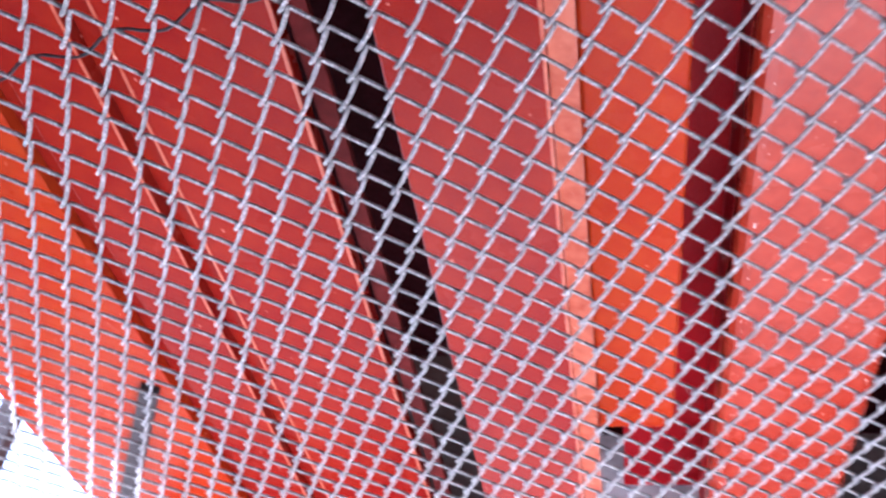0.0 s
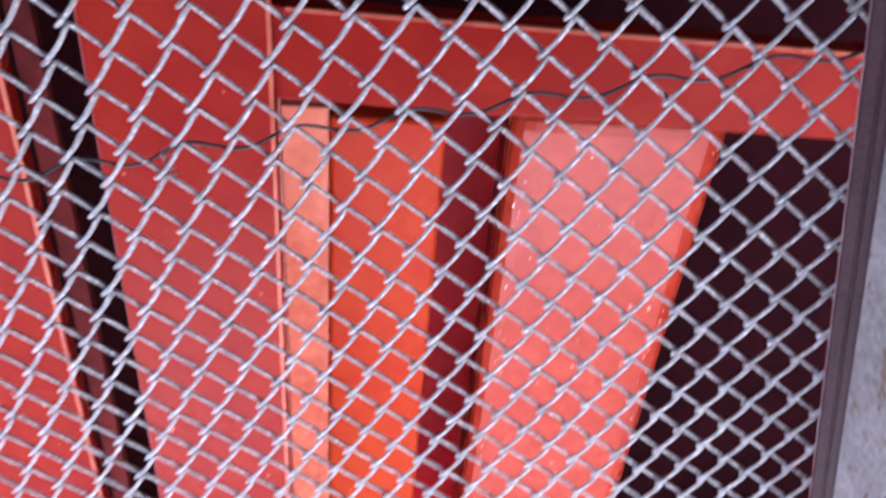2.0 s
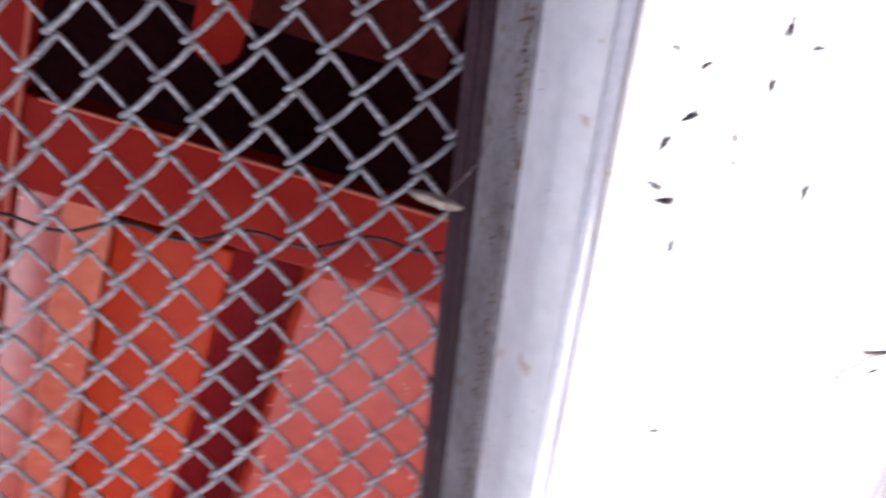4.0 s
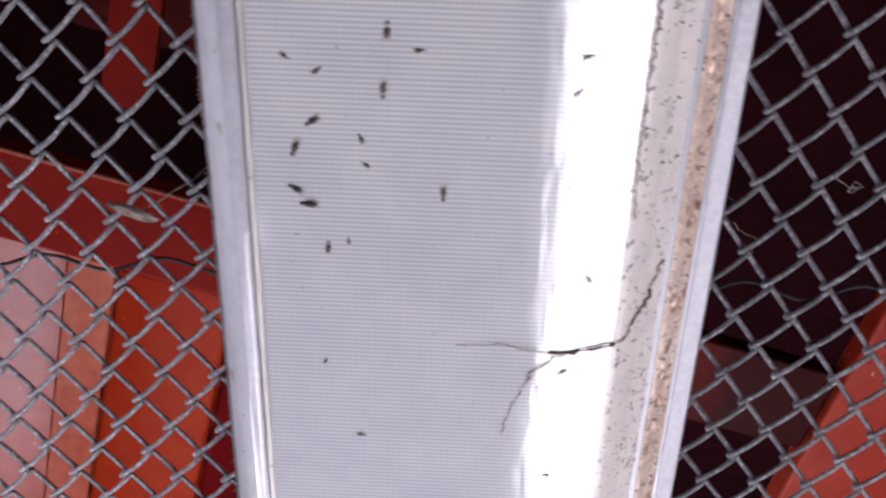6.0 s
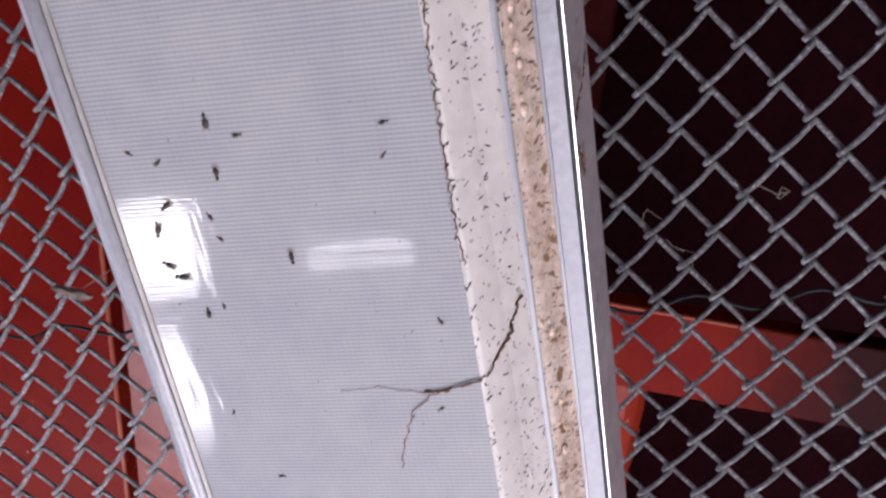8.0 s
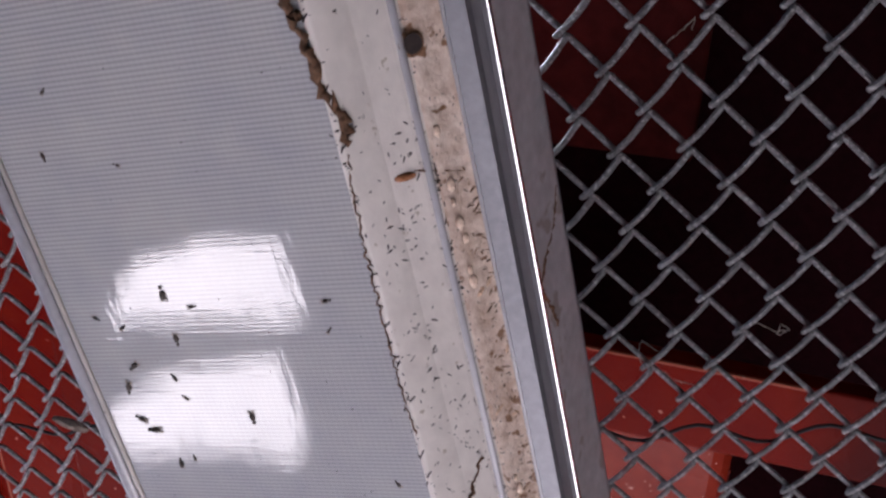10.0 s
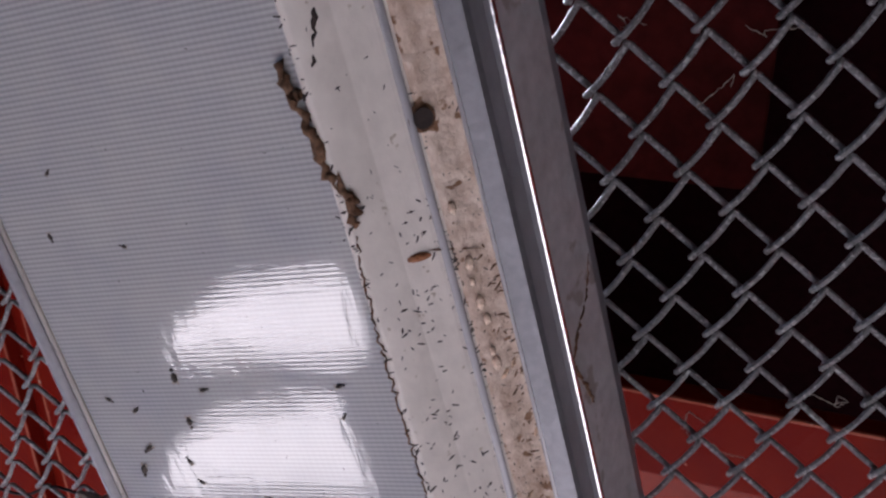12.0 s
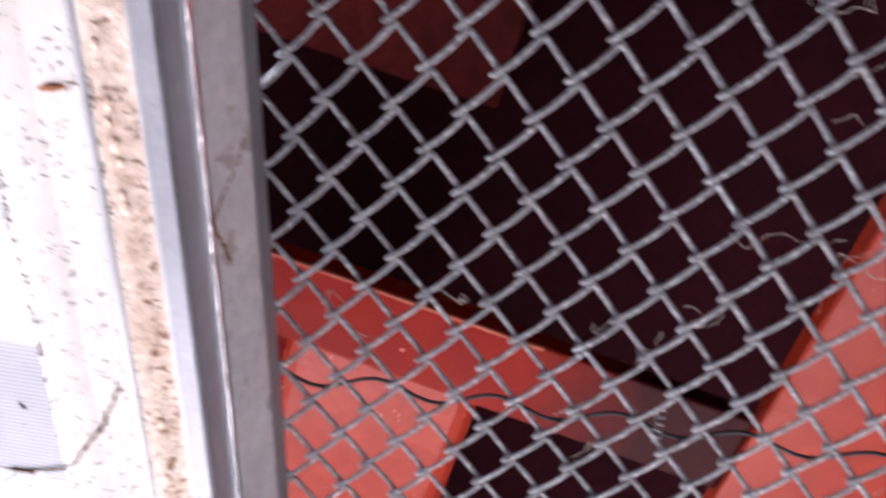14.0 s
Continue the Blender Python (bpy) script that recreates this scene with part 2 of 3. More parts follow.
def box_bm(a, b, bevel=0.0, segs=2):
    bm = bmesh.new()
    bmesh.ops.create_cube(bm, size=1)
    for v in bm.verts:
        v.co = Vector([(a[i] + b[i]) / 2 + v.co[i] * (b[i] - a[i]) for i in range(3)])
    if bevel:
        bmesh.ops.bevel(bm, geom=bm.edges[:], offset=bevel, segments=segs, affect="EDGES", profile=0.5)
    return bm


def tube_data(points, r, sides=6, closed_ends=True):
    """Verts and faces of a round tube along points."""
    pts = [Vector(p) for p in points]
    verts, faces = [], []
    up = Vector((0, 0, 1))
    for i, p in enumerate(pts):
        d = (pts[min(i + 1, len(pts) - 1)] - pts[max(i - 1, 0)]).normalized()
        side = d.cross(up)
        if side.length < 1e-3:
            side = d.cross(Vector((1, 0, 0)))
        side.normalize()
        other = side.cross(d)
        rr = r[i] if isinstance(r, (list, tuple)) else r
        for k in range(sides):
            a = 2 * math.pi * k / sides
            verts.append(tuple(p + side * (rr * math.cos(a)) + other * (rr * math.sin(a))))
        if i:
            o, q = (i - 1) * sides, i * sides
            for k in range(sides):
                n = (k + 1) % sides
                faces.append((o + k, o + n, q + n, q + k))
    if closed_ends:
        faces.append(tuple(range(sides))[::-1])
        faces.append(tuple(range(len(verts) - sides, len(verts))))
    return verts, faces


def profile_bm(section, y0, y1, steps=1):
    """A sheet swept along y from points (x, z)."""
    bm = bmesh.new()
    prev = None
    for s in range(steps + 1):
        y = y0 + (y1 - y0) * s / steps
        row = [bm.verts.new((x, y, z)) for x, z in section]
        if prev:
            for k in range(len(row) - 1):
                bm.faces.new((prev[k], prev[k + 1], row[k + 1], row[k]))
        prev = row
    return bm


def solid_profile_bm(section, y0, y1):
    bm = bmesh.new()
    a = [bm.verts.new((x, y0, z)) for x, z in section]
    b = [bm.verts.new((x, y1, z)) for x, z in section]
    n = len(section)
    for k in range(n):
        bm.faces.new((a[k], a[(k + 1) % n], b[(k + 1) % n], b[k]))
    bm.faces.new(a[::-1])
    bm.faces.new(b)
    bmesh.ops.recalc_face_normals(bm, faces=bm.faces[:])
    return bm


# ---- the roof timbers: a frame turned a little against the wire mesh ----
def roof_box(name, p0, p1, q0, q1, z0, z1, mat, label, category, bevel=0.008, turn=0.0, group="", kind=""):
    ob = to_object(name, box_bm((p0 * S, q0 * S, up(z0)), (p1 * S, q1 * S, up(z1)), bevel, 3), mat)
    ob.matrix_world = ROOF @ pose(0, 0, 0, 0, 0, turn)
    return tagged(ob, label, category, group, kind)


def pale_edge(beam, axis, at, a, b, z, width=0.006):
    """A narrow strip of paler paint along one lower edge of a board."""
    lo, hi = (at * S - width / 2, a * S), (at * S + width / 2, b * S)
    if axis == "q":
        lo, hi = lo[::-1], hi[::-1]
    part("pale_edge", box_bm((*lo, up(z) - 0.0016), (*hi, up(z) + 0.004), 0.0012, 1), salmon_paint, beam, "pale paint strip along the edge")


beam = roof_box("main_beam", -0.845, -0.347, -4.5, 8.0, 3.57, 3.66, red_paint, "wide red gloss-painted main roof beam with pale edge", "roof beam", 0.006, 0, "main roof beams")
pale_edge(beam, "p", -0.3535, -4.4, 7.9, 3.57)
roof_box("main_beam", 2.10, 2.62, -4.5, 8.0, 3.57, 3.66, sheen_red_paint, "wide red painted main roof beam beside dark loft, pale sheen painted in", "roof beam", 0.006, 0, "main roof beams")
beam = roof_box("cross_beam", -0.35, 2.12, 0.705, 0.985, 3.60, 3.67, shaded_red, "red painted cross beam with shade painted on one end", "roof beam", 0.006, 1.2)
pale_edge(beam, "q", 0.712, -0.30, 1.50, 3.60, 0.005)
# upper deck behind the cross beam
roof_box("deck_board", -1.02, -0.489, 1.70, 8.0, 4.80, 4.88, deck_sheen_paint, "red gloss upper deck board with pale sheen painted in", "roof board", 0.003, 0, "upper deck boards")
board = roof_box("deck_batten", -0.487, -0.289, 1.74, 8.0, 4.805, 4.945, salmon_paint, "pale salmon painted batten along the deck", "roof batten", 0.003)
pale_edge(board, "p", -0.295, 1.8, 7.9, 4.805, 0.008)
roof_box("deck_board", -0.288, 0.215, 1.80, 5.60, 4.84, 5.03, orange_paint, "orange-red painted upper deck board ending short of wall", "roof board", 0.012, 0, "upper deck boards")
roof_box("soffit_board", -0.10, 0.70, 2.28, 8.2, 5.80, 5.88, crimson_paint, "deep red recessed soffit board between beams", "roof board", 0.004)
roof_box("fascia_board", 0.575, 0.625, 2.28, 8.2, 5.275, 5.80, crimson_paint, "deep red vertical board beside the recess", "roof board", 0.002)
roof_box("fascia_board", 0.10, 0.14, 2.28, 5.6, 5.03, 5.80, crimson_paint, "deep red vertical board beside the recess", "roof board", 0.002)
roof_box("upper_beam", 0.520, 1.50, 1.80, 8.0, 4.95, 5.27, sheen_red_paint, "broad red upper beam with rounded chipped edges", "roof beam", 0.050, 0)
# decks on the far side of the dark gap
board = roof_box("deck_board", -2.50, -1.64, 0.6, 8.2, 4.90, 5.00, red_paint, "red painted upper deck board beside dark gap", "roof board", 0.005, 0, "upper deck boards")
pale_edge(board, "p", -1.655, 0.7, 8.1, 4.90, 0.010)
pale_edge(board, "p", -2.488, 0.7, 8.1, 4.90, 0.008)
roof_box("soffit_board", -1.63, -1.52, 0.6, 8.2, 5.02, 5.08, shaded_loft_paint, "maroon strip darkened for the shade of the gap", "roof board", 0.004)
roof_box("soffit_board", -3.00, -2.40, 0.6, 8.2, 5.005, 5.06, red_paint, "dark red recessed strip between deck boards", "roof board", 0.002)
board = roof_box("deck_board", -3.10, -2.66, 0.6, 8.2, 4.90, 5.00, red_paint, "narrow red painted upper deck board", "roof board", 0.005, 0, "upper deck boards")
pale_edge(board, "p", -2.672, 0.7, 8.1, 4.90, 0.008)
roof_box("soffit_board", -3.50, -3.02, 0.6, 8.2, 5.005, 5.06, red_paint, "dark red recessed strip between deck boards", "roof board", 0.002)
roof_box("deck_board", -4.60, -3.24, 0.6, 8.2, 4.90, 5.00, orange_paint, "orange-red painted outer deck board", "roof board", 0.005, 0, "upper deck boards")
brace = to_object("roof_brace", box_bm((-0.50, -0.035, 0.0), (0.50, 0.035, 0.03), 0.004), steel_dark)
brace.matrix_world = ROOF @ pose(-3.82 * S, 5.95 * S, up(4.90) - 0.031, 0, 0, -63)
tagged(brace, "dark steel brace under the outer deck boards", "brace")
# dark loft above, its shade put into near-black and maroon colours
roof_box("loft_board", -1.3, 1.12, -5.5, 1.62, 7.0, 7.15, shaded_loft_paint, "maroon boards high in the loft, darkened for its shade", "roof board", 0.01)
roof_box("ceiling", -6.2, 5.6, -6.2, 8.6, 7.4, 7.6, shaded_timber, "roof boarding high above, painted near-black for shade", "roof", 0.0, 0, "", "structure")
# unseen back and right walls, added to close the space off from light
roof_box("wall_back", -6.0, 5.5, -6.2, -6.0, -2.17, 7.4, brick_wall, "unseen brown wall added behind to keep light out", "wall", 0.0, 0, "", "structure")
roof_box("wall_right", 5.5, 5.7, -6.2, 8.6, -2.17, 7.4, brick_wall, "unseen brown side wall added to keep light out", "wall", 0.0, 0, "", "structure")
roof_box("wall_front", -0.62, 1.72, 8.3, 8.5, 2.6, 6.4, grey_gable, "dim lilac-grey gable wall under the roof", "wall", 0.0, 0, "", "structure")
# dark sheet added so the space right of the grey wall stays dark
roof_box("wall_gable_side", 1.72, 5.5, 8.305, 8.495, 2.6, 6.4, brick_wall, "dark brown sheet added beside the grey gable wall", "wall", 0.0, 0, "", "structure")
roof_box("wall_gable_top", -0.62, 5.5, 8.29, 8.51, 6.4, 7.4, shaded_timber, "boarding above the gable wall, painted near-black for shade", "wall", 0.0, 0, "", "structure")
# dark sheet added to hide bright sky behind the roof gap
roof_box("wall_gable", -4.75, -0.62, 8.31, 8.49, 3.2, 7.4, brick_wall, "dark brown sheet added to keep the roof gap dark", "wall", 0.0, 0, "", "structure")
ground = to_object("ground", box_bm((-150, -150, -0.2), (150, 150, -0.004)), earth)
tagged(ground, "dry bare earth ground reaching into the open", "ground", "", "structure")
floor = to_object("floor", box_bm((-3.30, -3.4, -0.15), (3.1, 4.6, 0.0)), concrete)
tagged(floor, "pale worn concrete floor under the roof", "floor", "", "structure")
# unseen side wall added to shape the sun: unglazed openings light floor patches
bm = bmesh.new()
WX0, WX1, WY0, WY1, WZ1 = -3.42, -3.30, -4.6, 2.50, 4.95
cells = [(WY0, 0.25, 0, WZ1), (0.25, 0.90, 0, 2.76), (0.90, 1.20, 0, 1.17), (0.90, 1.20, 1.79, 1.95), (0.90, 1.085, 1.95, 2.26), (1.115, 1.20, 1.95, 2.26), (0.90, 1.20, 2.26, 2.76), (1.20, 1.37, 0, 2.76), (1.78, 2.45, 0, 2.76), (1.37, 1.78, 0, 0.98), (1.37, 1.78, 1.68, 2.76), (0.25, 2.45, 4.10, WZ1), (2.45, WY1, 0, WZ1)]
for y0, y1, z0, z1 in cells:
    part_bm = box_bm((WX0, y0, z0), (WX1, y1, z1))
    tmp = bpy.data.meshes.new("tmp")
    part_bm.to_mesh(tmp)
    part_bm.free()
    bm.from_mesh(tmp)
    bpy.data.meshes.remove(tmp)
for y0, z0, dy, dz in ((0.90, 1.17, 0.27, 0.44), (1.37, 0.98, 0.39, 0.60)):      # rounded corners of two openings
    ring = [(y0, z0)] + [(y0 + dy * (1 - math.sin(a * math.pi / 12)), z0 + dz * (1 - math.cos(a * math.pi / 12))) for a in range(7)]
    near = [bm.verts.new((WX0, y, z)) for y, z in ring]
    far = [bm.verts.new((WX1, y, z)) for y, z in ring]
    for k in range(len(ring)):
        n = (k + 1) % len(ring)
        bm.faces.new((near[k], near[n], far[n], far[k]))
    bm.faces.new(near[::-1])
    bm.faces.new(far)
bmesh.ops.remove_doubles(bm, verts=bm.verts[:], dist=0.0001)
tagged(to_object("wall_sun_mask", bm, brick_wall), "unseen brown wall added to shape the sun, with four unglazed openings", "wall", "", "structure")


# ---- chain-link ceiling ----
AX, BY = 0.072 * S, 0.0898 * S
SKEW = -0.00051 * S
R_WIRE = 0.00175


def link_wire_points(v, u0, u1):
    """One bent wire of the mesh, woven along x: the rising halves lie below, the falling ones above."""
    pts = []
    lift = 0.0044
    yb, yt = -v * BY / 2, -(v + 1) * BY / 2 + 0.0004
    for u in range(u0, u1, 2):
        xb, xt, xn = u * AX / 2, (u + 1) * AX / 2 + 0.0046, (u + 2) * AX / 2
        for s in (0.0, 0.12, 0.3, 0.5, 0.7, 0.86):
            pts.append((xb + (xt - xb) * s + 0.0007 * math.sin(math.pi * s), yb + (yt + 0.0008 - yb) * s + 0.0014 * math.sin(math.pi * s), 0.0003 * math.sin(math.pi * s)))
        pts.append((xt - 0.0006, yt + 0.0022, 0.0006))
        pts.append((xt + 0.0002, yt + 0.0002, 0.0024))
        xe, ye = xn + 0.0024, yb - 0.0022
        for s in (0.10, 0.3, 0.55, 0.8, 1.0):
            pts.append((xt + (xe - xt) * s, yt + (ye - yt) * s, lift))
        pts.append((xn + 0.0008, yb + 0.0008, 0.0026))
    out = []
    for x, y, z in pts:
        k = min(1.0, max(0.0, (x - 0.25) / 0.26))
        k = k * k * (3 - 2 * k)
        wob = noise.noise(Vector((x * 6, v * 0.31, 1.7)))
        wob2 = noise.noise(Vector((x * 5, v * 0.27, 8.1)))
        out.append((x + k * MESH_SHIFT[0] + v * SKEW + 0.0009 * wob, y + k * MESH_SHIFT[1] + 0.0009 * wob2, H + z))
    return out


MESH_SHIFT = (-0.0105, 0.0020)
fence = tagged(new("chain_link_mesh"), "galvanised diamond chain-link mesh stretched overhead as ceiling", "wire mesh")
for v in range(-50, 24):
    u_start = -58 + (v % 2)
    vs, fs = tube_data(link_wire_points(v, u_start, 62), R_WIRE, 6)
    raw("wire", vs, fs, wire_steel, fence, True)

# tension wire woven along the mesh
pts = []
for i in range(0, 260):
    x = -1.05 + i * 0.0085
    y = 0.195 * S + 0.0055 * math.sin(x * 2 * math.pi / 0.075 + 0.6) + 0.004 * noise.noise(Vector((x * 4, 0, 3)))
    pts.append((x, y, H + 0.0050 + 0.001 * math.sin(x * 90)))
vs, fs = tube_data(pts, 0.0013, 6)
tension = raw("tension_wire", vs, fs, tie_steel, None, True)
tagged(tension, "thin dark tension wire woven along the chain-link mesh", "wire")


def knot(name, x, y, label):
    """A short loose twist of wire round the tension wire."""
    pk = []
    for i in range(40):
        a = i * 0.75
        pk.append((x + 0.0022 * math.cos(a), y - 0.012 + i * 0.0006, H + 0.0045 + 0.0022 * math.sin(a)))
    vv, ff = tube_data(pk, 0.0007, 5)
    return tagged(raw(name, vv, ff, wire_steel, None, True), label, "wire tie")


knot("wire_tie", -0.375 * S, 0.205 * S + 0.004, "small twisted steel wire tie on the tension wire")
knot("wire_tie", 1.455 * S, 0.185 * S + 0.004, "small twisted steel wire tie with dusty web")

# ---- fluorescent light ----
LX = 0.7455 * S
ZB = up(1.996)
Y0, Y1 = -0.50, 0.74
lamp = tagged(new("fluorescent_light"), "grimy wraparound fluorescent ceiling light with ribbed clear diffuser, switched off", "ceiling light")
XL, XR = 0.574 * S, 0.903 * S          # edges of the flat bottom
RIB = 0.0021
nrib = int((Y1 - Y0) / RIB)
verts, faces = [], []
cols = 9
for i in range(2 * nrib + 1):
    y = Y0 + i * RIB / 2
    dz = -0.000003 if i % 2 else 0.000003
    for c in range(cols):
        verts.append((XL + (XR - XL) * c / (cols - 1), y, ZB + dz))
for i in range(2 * nrib):
    for c in range(cols - 1):
        a = i * cols + c
        faces.append((a, a + cols, a + cols + 1, a + 1))
raw("diffuser_bottom", verts, faces, lens_acrylic, lamp, False)

edge_acrylic = material("clear_edge_acrylic", (0.60, 0.60, 0.63), 0.12, 0.0, 0.1, 30.0, 0.0, 60.0, 0.6, None, 0.7, 40.0, 1.0)
smooth_acrylic = material("smooth_acrylic", (0.66, 0.66, 0.69), 0.16, 0.0, 0.06, 12.0, 0.0, 60.0, 0.8, None, 0.7, 40.0, 0.6)
bead = [((0.572 + 0.0075 * math.cos(a * math.pi / 6)) * S, up(1.9955 + 0.0050 * math.sin(a * math.pi / 6))) for a in range(6, 13)]
part("edge_bead", solid_profile_bm(bead, Y0 + 0.002, Y1 - 0.002), edge_acrylic, lamp, "glossy grey rounded corner of the diffuser", True)
# raised pale strip that stands for the highlight on the rounded corner
glint = [((0.5825 + 0.0030 * math.cos(a * math.pi / 4)) * S, up(1.9957 + 0.0026 * math.sin(a * math.pi / 4))) for a in range(4, 9)]
part("corner_highlight", solid_profile_bm(glint, Y0 + 0.002, Y1 - 0.002), side_acrylic, lamp, "pale strip added for the highlight along the diffuser corner", True)


def path_section(points, ribs_from, ribs_to, n=20, amp=0.00025):
    """Plan points (x, z) of a lens side, with fine ribs between two of them."""
    out = []
    for i, (x, z) in enumerate(points):
        out.append((x * S, up(z)))
        if ribs_from <= i < ribs_to:
            nx, nz = points[i + 1]
            for k in range(1, n):
                s = k / n
                out.append(((x + (nx - x) * s) * S, up(z + (nz - z) * s) + (amp if k % 2 else -amp)))
    return out


RIGHT = [(0.903, 1.996), (0.906, 1.9935), (0.910, 1.996), (0.930, 2.018), (0.950, 2.044), (0.957, 2.052), (0.961, 2.051), (0.966, 2.058), (0.975, 2.068), (0.983, 2.076), (0.987, 2.076)]
LEFT = [(0.574, 1.996), (0.570, 1.9940), (0.563, 1.997), (0.541, 2.022), (0.530, 2.060), (0.524, 2.085), (0.519, 2.088), (0.517, 2.11), (0.513, 2.150), (0.506, 2.190), (0.500, 2.228)]
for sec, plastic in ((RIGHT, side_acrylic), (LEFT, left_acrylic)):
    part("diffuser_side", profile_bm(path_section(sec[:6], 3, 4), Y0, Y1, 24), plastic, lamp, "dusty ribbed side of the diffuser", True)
    part("diffuser_channel", profile_bm(path_section(sec[5:], 99, 99), Y0, Y1, 24), channel_stain if sec is RIGHT else shaded_grimy_channel, lamp, "brown-stained channel along the diffuser", True)


def bar(name, pts, mat, label=""):
    return part(name, solid_profile_bm([(x * S, up(z)) for x, z in pts], Y0, Y1), mat, lamp, label)


bar("diffuser_lip", [(0.984, 2.0745), (0.9865, 2.0725), (1.003, 2.0745), (1.006, 2.080), (1.004, 2.084), (0.986, 2.084)], metal_trim, "smooth grey metal lip holding the diffuser")
bar("side_rail", [(0.988, 2.0845), (0.9985, 2.0845), (0.9985, 2.132), (1.002, 2.136), (1.002, 2.146), (0.988, 2.146)], metal_housing, "dark channel behind the lip")
bar("trim_strip", [(0.9990, 2.1365), (1.0035, 2.1375), (1.0045, 2.143), (1.002, 2.148), (0.9990, 2.148)], polished_trim, "bright polished metal edge")
bar("housing_flange", [(0.998, 2.149), (1.0015, 2.149), (1.0165, 2.218), (1.0155, 2.2235), (1.010, 2.224), (0.993, 2.150)], metal_flange, "grey sheet-metal housing side")
bar("diffuser_lip", [(0.502, 2.2245), (0.496, 2.2255), (0.489, 2.229), (0.489, 2.235), (0.502, 2.235)], steel_edge, "metal lip holding the diffuser, shade and red reflection painted in")
bar("housing_flange", [(0.489, 2.2355), (0.484, 2.236), (0.475, 2.246), (0.475, 2.255), (0.489, 2.255)], steel_edge, "sheet-metal housing side, shade and red reflection painted in")
bar("housing", [(0.478, 2.2555), (1.0125, 2.2245), (1.000, 2.2960), (0.490, 2.2960)], metal_housing)
for ye in (Y0, Y1):
    cap = [(x * S, up(z)) for x, z in ((0.477, 2.25), (0.500, 2.225), (0.563, 1.995), (0.903, 1.995), (0.987, 2.075), (1.016, 2.22))]
    part("end_cap", solid_profile_bm(cap, ye - 0.0012, ye + 0.0012), metal_housing, lamp)

for cx, cz, r in ((0.9535, 2.0465, 0.0034), (0.9840, 2.0745, 0.0022)):      # moulded ridges that border the channel
    ridge = [((cx + r * math.cos(a * math.pi / 5)) * S, up(cz + r * math.sin(a * math.pi / 5))) for a in range(10)]
    part("channel_ridge", solid_profile_bm(ridge, Y0 + 0.002, Y1 - 0.002), smooth_acrylic, lamp, "smooth pale ridge beside the channel", True)


# ---- dirt and dead insects in the diffuser ----
def blob_bm(r, squash, seed, sub=2):
    bm = bmesh.new()
    bmesh.ops.create_icosphere(bm, subdivisions=sub, radius=r)
    for v in bm.verts:
        n = noise.noise(v.co * (1.4 / r) + Vector((seed, seed * 0.7, 0)))
        v.co *= 1 + 0.35 * n
        v.co = Vector((v.co.x * squash[0], v.co.y * squash[1], v.co.z * squash[2]))
    return bm


def dead_insect(x, y, size, turn):
    """A small dead fly: body, head and two crumpled wings, lying on the diffuser."""
    ob = tagged(new("dead_insect"), "small dark dead fly stuck on the ribbed diffuser", "insect", "dead insects in the light")
    body = part("body", blob_bm(size, (1.25, 0.68, 0.55), x * 40, 1), insect_mat, ob)
    head = blob_bm(size * 0.45, (1, 1, 0.7), y * 30, 1)
    bmesh.ops.translate(head, verts=head.verts, vec=(size * 1.6, 0, 0))
    part("head", head, insect_mat, ob)
    for sg in (1, -1):
        w = bmesh.new()
        vs = [w.verts.new(p) for p in ((size * 0.4, 0, 0), (-size * 1.3, sg * size * 0.9, 0), (-size * 1.9, sg * size * 0.5, 0.0001), (-size * 1.2, sg * size * 0.15, 0))]
        w.faces.new(vs)
        part("wing", w, web_mat, ob)
    ob.matrix_world = pose(x, y, ZB - size * 0.25, 0, 0, turn)
    return ob


FLIES = [(0.697, -0.204), (0.694, -0.157), (0.637, -0.128), (0.621, -0.104), (0.621, -0.065), (0.632, -0.052), (0.646, -0.010), (0.745, -0.068), (0.722, -0.190), (0.640, -0.170), (0.664, -0.017), (0.676, -0.113), (0.615, -0.182), (0.680, -0.090), (0.855, -0.190), (0.850, -0.160), (0.640, 0.110), (0.672, 0.195), (0.860, 0.110), (0.875, 0.010), (0.855, 0.235), (0.630, -0.345), (0.655, -0.400), (0.700, -0.330)]
for i, (px_, py_) in enumerate(FLIES):
    big = 0.0021 if i < 8 else 0.0013
    dead_insect(px_ * S, py_ * S, big * random.uniform(0.8, 1.15), random.uniform(0, 360))


def side_point(s, y):
    """A place on the sloping side of the diffuser, s from its bottom edge to the lip."""
    pts = RIGHT[2:]
    k = min(len(pts) - 2, int(s * (len(pts) - 1)))
    f = s * (len(pts) - 1) - k
    x = pts[k][0] + (pts[k + 1][0] - pts[k][0]) * f
    z = pts[k][1] + (pts[k + 1][1] - pts[k][1]) * f
    return Vector((x * S, y, up(z)))


